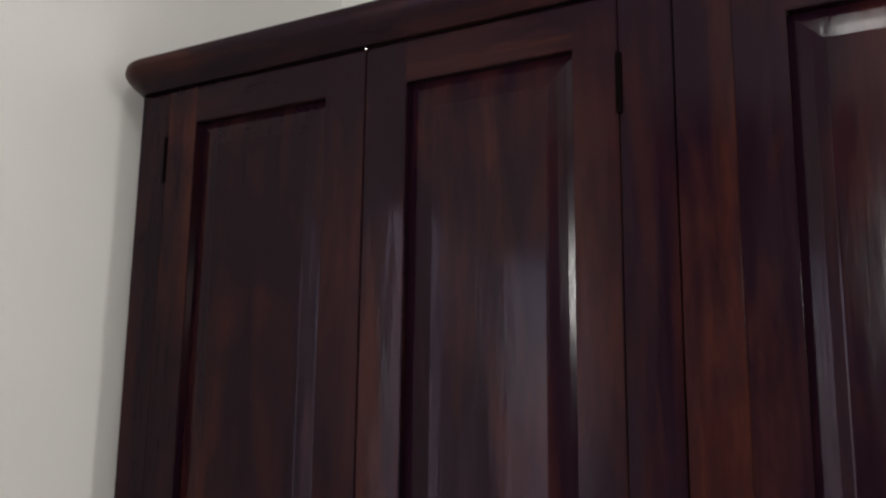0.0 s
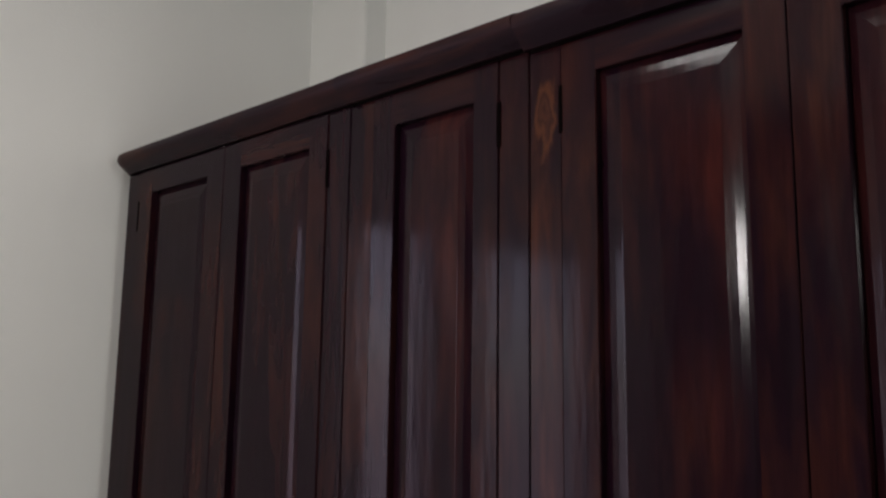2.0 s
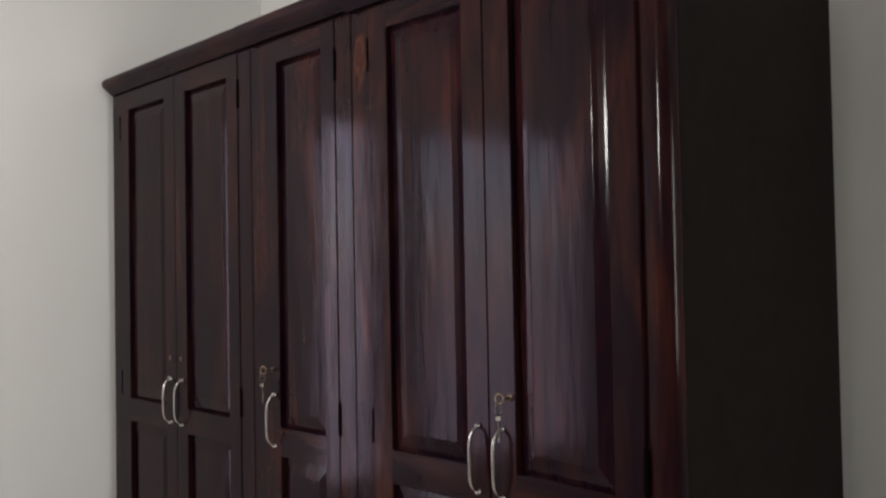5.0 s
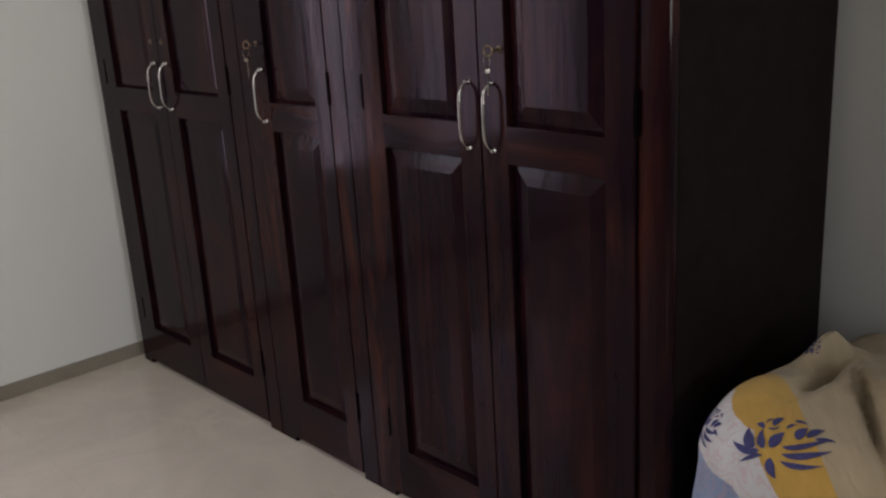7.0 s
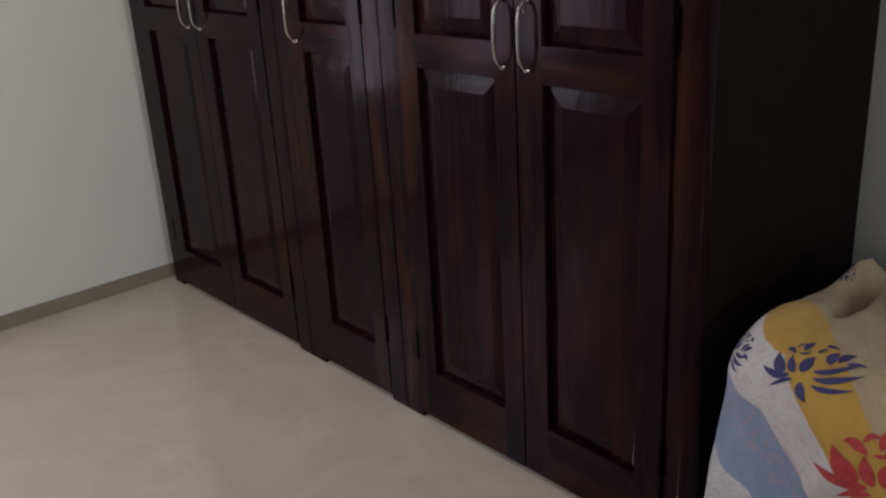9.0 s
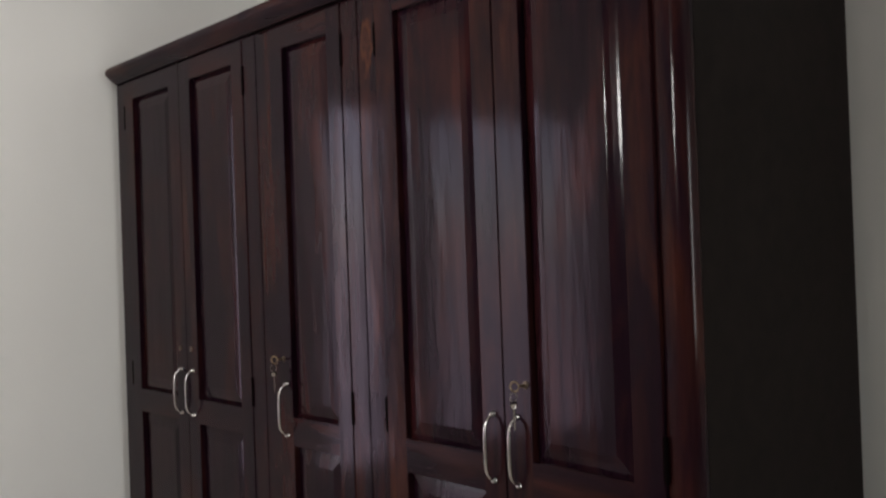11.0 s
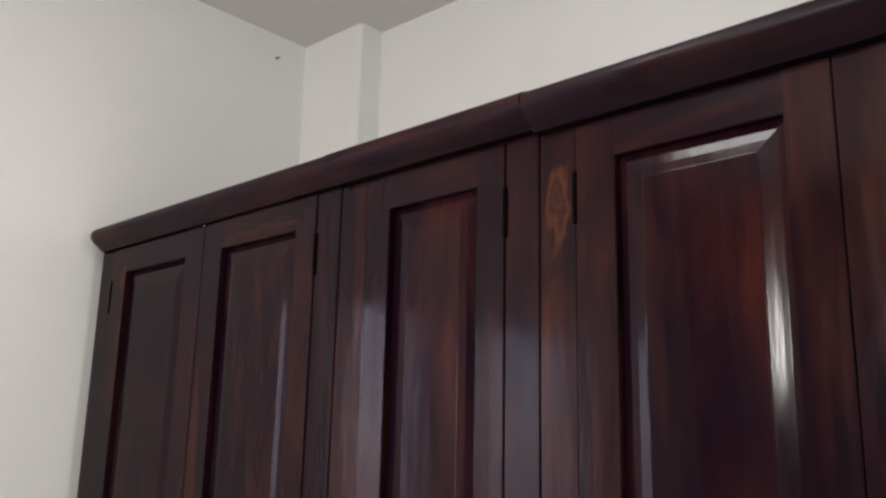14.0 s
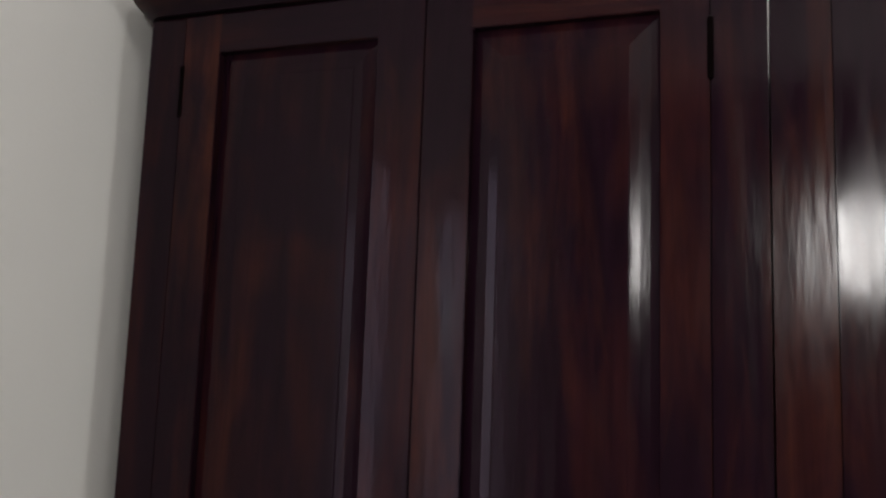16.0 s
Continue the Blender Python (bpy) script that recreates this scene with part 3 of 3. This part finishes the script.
def cotton():
    """Block-printed cotton: bands by the sheet's own layout, with faint outline prints and weave."""
    m, n, l, p = material("printed_cotton")
    uv = n.new("ShaderNodeUVMap")
    uv.uv_map = "layout"
    sep = n.new("ShaderNodeSeparateXYZ")
    l.new(uv.outputs[0], sep.inputs[0])
    wob = noise_tex(n, l, uv.outputs[0], (1, 1, 1), 30, 3)
    off = n.new("ShaderNodeMath")
    off.operation = "MULTIPLY_ADD"
    off.inputs[1].default_value = 0.008
    l.new(wob.outputs[0], off.inputs[0])
    l.new(sep.outputs[1], off.inputs[2])
    rng = n.new("ShaderNodeMapRange")
    rng.inputs[1].default_value, rng.inputs[2].default_value = -0.6, 0.6
    l.new(off.outputs[0], rng.inputs[0])
    at = lambda w: (w + 0.604) / 1.2
    cream, yellow, white, blue = (0.36, 0.285, 0.18), (0.44, 0.265, 0.048), (0.51, 0.505, 0.51), (0.20, 0.255, 0.385)
    bands = ramp(n, [(0.0, cream), (at(-0.14), yellow), (at(0.005), white), (at(0.105), blue), (at(0.268), white), (at(0.46), (0.40, 0.40, 0.55))], "CONSTANT")
    l.new(rng.outputs[0], bands.inputs[0])
    # outline prints: rose on the white band, indigo on the hem
    def lines(scale, distort, lo, hi):
        mp = n.new("ShaderNodeMapping")
        mp.inputs["Rotation"].default_value = (0, 0, 0.6)
        l.new(uv.outputs[0], mp.inputs["Vector"])
        w = n.new("ShaderNodeTexWave")
        w.wave_type = "RINGS"
        w.inputs["Scale"].default_value, w.inputs["Distortion"].default_value, w.inputs["Detail"].default_value = scale, distort, 2
        w.inputs["Detail Scale"].default_value = 2.0
        l.new(mp.outputs[0], w.inputs["Vector"])
        r = ramp(n, [(lo, (0, 0, 0)), (hi, (1, 1, 1))])
        l.new(w.outputs[1], r.inputs[0])
        return r.outputs[0]
    rose = ramp(n, [(0.0, (0, 0, 0)), (at(-0.0), (0.3, 0.3, 0.3)), (at(0.19), (0, 0, 0))], "CONSTANT")
    hem = ramp(n, [(0.0, (0, 0, 0)), (at(0.268), (0.26, 0.26, 0.26))], "CONSTANT")
    for r in (rose, hem):
        l.new(rng.outputs[0], r.inputs[0])
    f1 = mix(n, l, 1.0, rose.outputs[0], lines(13, 14, 0.78, 0.95), "MULTIPLY")
    f2 = mix(n, l, 1.0, hem.outputs[0], lines(26, 9, 0.62, 0.9), "MULTIPLY")
    c1 = mix(n, l, f1, bands.outputs[0], (0.50, 0.22, 0.24))
    c2 = mix(n, l, f2, c1, (0.22, 0.22, 0.42))
    soil = noise_tex(n, l, uv.outputs[0], (1, 1, 1), 14, 5)
    sr = ramp(n, [(0.3, (0.86, 0.85, 0.83)), (0.7, (1.05, 1.05, 1.05))])
    l.new(soil.outputs[0], sr.inputs[0])
    l.new(mix(n, l, 1.0, c2, sr.outputs[0], "MULTIPLY"), p.inputs["Base Color"])
    p.inputs["Roughness"].default_value = 0.85
    p.inputs["Sheen Weight"].default_value = 0.15
    weave = noise_tex(n, l, uv.outputs[0], (1, 1, 1), 420, 2)
    crease = noise_tex(n, l, uv.outputs[0], (1, 2.2, 1), 17, 5, 0.6, 0.8)
    add = n.new("ShaderNodeMath")
    add.operation = "MULTIPLY_ADD"
    add.inputs[1].default_value = 4.0
    l.new(crease.outputs[0], add.inputs[0])
    l.new(weave.outputs[0], add.inputs[2])
    bump(n, l, p, add.outputs[0], 0.45, 0.004)
    return m


def make_bed():
    bed = tagged(new("bed"), "low bed standing against the wall, hidden under a printed sheet", "bed")
    bm = bmesh.new()
    box(bm, 2.50, 4.45, 0.08, 0.72, 0.12, 0.30)
    part("bed_base", rounded(bm, 0.01), WOOD_H, bed)
    for x in (2.56, 4.39):
        for y in (0.14, 0.66):
            bm = bmesh.new()
            tube(bm, [(x, y, 0), (x, y, 0.12)], [0.022, 0.028], 12)
            part("leg", bm, WOOD_V, bed)
    bm = bmesh.new()
    box(bm, 2.50, 4.45, 0.08, 0.72, 0.302, 0.50)
    part("mattress", rounded(bm, 0.05, 4), plain("mattress_ticking", (0.5, 0.48, 0.44), 0.9), bed)

    ss = list(np.arange(-0.84, 0.62, 0.011)) + list(np.arange(0.62, 1.98, 0.045))
    vs = list(np.arange(-0.68, -0.42, 0.02)) + list(np.arange(-0.42, 0.617, 0.011))
    bm = bmesh.new()
    lay = bm.loops.layers.uv.new("layout")
    grid = []
    for v in vs:
        row = []
        for s in ss:
            # round the corner the top closes in on the plan corner's centre
            if s < -0.001 and v < -0.10:
                row.append(None)
                continue
            row.append((bm.verts.new(sheet_point(s, v)), (s, sheet_band(s, v))))
        grid.append(row)
    for r0, r1 in zip(grid, grid[1:]):
        for k in range(len(ss) - 1):
            q = (r0[k], r0[k + 1], r1[k + 1], r1[k])
            if None in q:
                continue
            f = bm.faces.new([c[0] for c in q])
            for loop, c in zip(f.loops, q):
                loop[lay].uv = c[1]
    sheet = part("bed_sheet", bm, cotton())
    tagged(sheet, "crumpled cotton sheet with yellow, white and blue bands and printed lotuses", "bed sheet")
    sol = sheet.modifiers.new("cloth", "SOLIDIFY")
    sol.thickness, sol.offset = 0.0016, -1.0
    return sheet


PRINT_BLUE = plain("indigo_print", (0.034, 0.034, 0.115), 0.85, 0, 0.25, 90)
PRINT_RED = plain("madder_red_print", (0.36, 0.035, 0.04), 0.85, 0, 0.25, 90)


def lotus(s0, v0, size, mat, parent, label, turn=0.0, full=1.0):
    """A stencilled lotus: a small heart and separate curved petals, lying on the cloth."""
    def on_cloth(px, pz):
        c, d = math.cos(radians(turn)), math.sin(radians(turn))
        s, v = s0 + (px * c - pz * d) * size, v0 - (px * d + pz * c) * size
        return sheet_point(s, v) + sheet_normal(s, v) * 0.0013

    def petal(x0, z0, cx, cz, x1, z1, wide):
        """A leaf shape along a bent line from (x0, z0) to a pointed tip at (x1, z1)."""
        bm = bmesh.new()
        left, right, n = [], [], 9
        for i in range(n + 1):
            t = i / n
            p = [(1 - t) ** 2 * u + 2 * t * (1 - t) * v + t * t * w for u, v, w in ((x0, cx, x1), (z0, cz, z1))]
            d = Vector((2 * (1 - t) * (cx - x0) + 2 * t * (x1 - cx), 2 * (1 - t) * (cz - z0) + 2 * t * (z1 - cz))).normalized()
            w = 0.5 * full * wide * max(0.02, math.sin(math.pi * (0.05 + 0.94 * t ** 0.85)))
            for side, out in ((-1, left), (1, right)):
                out.append(bm.verts.new(on_cloth(p[0] - side * w * d.y, p[1] + side * w * d.x)))
        for i in range(n):
            bm.faces.new((left[i], right[i], right[i + 1], left[i + 1]))
        return bm

    heart = part("printed_lotus", petal(-0.05, 0.04, 0.0, 0.24, 0.16, 0.40, 0.20), mat, parent, label)
    for k in ((-0.26, -0.02, -0.58, -0.08, -0.96, 0.15, 0.14), (-0.36, 0.06, -0.62, 0.16, -0.68, 0.46, 0.24), (-0.17, 0.02, -0.30, 0.18, -0.27, 0.42, 0.16),
              (0.16, 0.08, 0.50, 0.02, 1.04, 0.36, 0.13), (0.17, -0.07, 0.56, -0.18, 1.06, 0.06, 0.14), (0.15, -0.21, 0.44, -0.38, 0.92, -0.26, 0.11),
              (-0.04, -0.16, -0.10, -0.34, 0.07, -0.54, 0.17), (-0.20, -0.10, -0.44, -0.12, -0.68, -0.24, 0.08),
              (-0.24, 0.44, -0.40, 0.60, -0.54, 0.54, 0.11), (-0.06, 0.52, -0.04, 0.70, 0.10, 0.78, 0.12), (0.18, 0.50, 0.24, 0.64, 0.36, 0.66, 0.07),
              (0.44, 0.26, 0.38, 0.46, 0.56, 0.62, 0.19), (0.58, 0.34, 0.66, 0.56, 0.86, 0.64, 0.17), (0.72, 0.30, 0.90, 0.36, 1.10, 0.28, 0.11),
              (-0.28, 0.58, -0.20, 0.72, -0.06, 0.66, 0.06), (0.30, 0.74, 0.40, 0.82, 0.54, 0.72, 0.10), (-0.16, 0.46, -0.02, 0.40, 0.06, 0.54, 0.05)):
        part("petal", petal(*k), mat, heart)


SHEET = make_bed()
E0 = BX + BR
lotus(2.566 - E0, 0.076, 0.090, PRINT_BLUE, SHEET, "indigo stencilled lotus", 18, 1.05)
lotus(2.742 - E0, 0.214, 0.130, PRINT_RED, SHEET, "red stencilled lotus", 10, 1.2)
lotus(2.776 - E0, 0.432, 0.122, PRINT_BLUE, SHEET, "indigo stencilled lotus", 40, 1.25)
lotus(2.372 - E0, 0.12, 0.055, PRINT_BLUE, SHEET, "indigo stencilled lotus")
lotus(2.950 - E0, 0.11, 0.105, PRINT_BLUE, SHEET, "indigo stencilled lotus")
lotus(2.052 - E0, 0.03, 0.028, PRINT_BLUE, SHEET, "indigo stencilled lotus")


def paisley(s0, v0, parent):
    """A printed drop near the hem: mauve outline, pale ring and blue heart, one on another."""
    def drop(size, lift):
        bm = bmesh.new()
        mid, rim, n = bm.verts.new(sheet_point(s0, v0) + sheet_normal(s0, v0) * lift), [], 22
        for k in range(n):
            a = 2 * math.pi * k / n
            s, v = s0 + size * (0.46 * math.sin(a) * (1 - 0.25 * math.cos(a)) - 0.18 * max(0.0, math.cos(a)) ** 2), v0 - size * math.cos(a)
            rim.append(bm.verts.new(sheet_point(s, v) + sheet_normal(s, v) * lift))
        for k in range(n):
            bm.faces.new((mid, rim[k], rim[(k + 1) % n]))
        return bm

    base = part("printed_paisley", drop(0.066, 0.0012), plain("mauve_print", (0.26, 0.15, 0.27), 0.85, 0, 0.2, 90), parent, "mauve and blue printed paisley drop")
    part("ring", drop(0.055, 0.0016), plain("pale_print", (0.50, 0.47, 0.50), 0.85, 0, 0.1, 90), base)
    part("outline", drop(0.044, 0.0020), PRINT_RED, base)
    part("heart", drop(0.037, 0.0024), plain("blue_print", (0.11, 0.12, 0.36), 0.85, 0, 0.2, 90), base)


paisley(-0.085, 0.525, SHEET)

# scrap of white paper and a dark elastic ring on the tiles by the sheet's hem
bm = bmesh.new()
rows = []
for i in range(9):
    rows.append([bm.verts.new((2.300 + 0.009 * i + 0.004 * math.sin(j * 2.1), -0.098 + 0.0055 * j + 0.0058 * i + 0.003 * math.sin(i * 1.7),
                               0.004 + 0.010 * abs(noise.noise(Vector((i * 0.55, j * 0.6, 3.1)))) * (1 if 0 < i < 8 else 0.2))) for j in range(8)])
for a, b in zip(rows, rows[1:]):
    for j in range(7):
        bm.faces.new((a[j], a[j + 1], b[j + 1], b[j]))
scrap = part("paper_scrap", bm, plain("white_tissue", (0.78, 0.78, 0.80), 0.8, 0, 0.04))
tagged(scrap, "crumpled scrap of white tissue lying on the floor tiles", "paper")
sol = scrap.modifiers.new("paper", "SOLIDIFY")
sol.thickness = 0.003
bm = bmesh.new()
tube(bm, [(2.394 + 0.018 * math.cos(k * math.pi / 10), -0.092 + 0.016 * math.sin(k * math.pi / 10), 0.007) for k in range(21)], 0.006, 8, cap=False)
tagged(part("elastic_ring", bm, plain("dark_elastic", (0.03, 0.022, 0.02), 0.7, 0, 0.2, 200)), "small dark elastic ring lying on the floor tiles", "elastic band")


# ---- floor tiles ----
def tiles():
    s, g = 0.6, 0.00008
    bm = bmesh.new()
    box(bm, -s / 2 + g, s / 2 - g, -s / 2 + g, s / 2 - g, -0.008, 0.0)
    rounded(bm, 0.00015, 1)
    first = part("tile", bm, TILE, floor, smooth=False)
    spots = [(x, y) for x in np.arange(WX + 0.18, EX + s, s) for y in np.arange(NY - 0.42, SY - s, -s)]
    for k, (x, y) in enumerate(spots):
        ob = first if k == 0 else first.copy()
        if k:
            scene.collection.objects.link(ob)
        ob.matrix_local = Matrix.Translation((float(x), float(y), 0))


tiles()
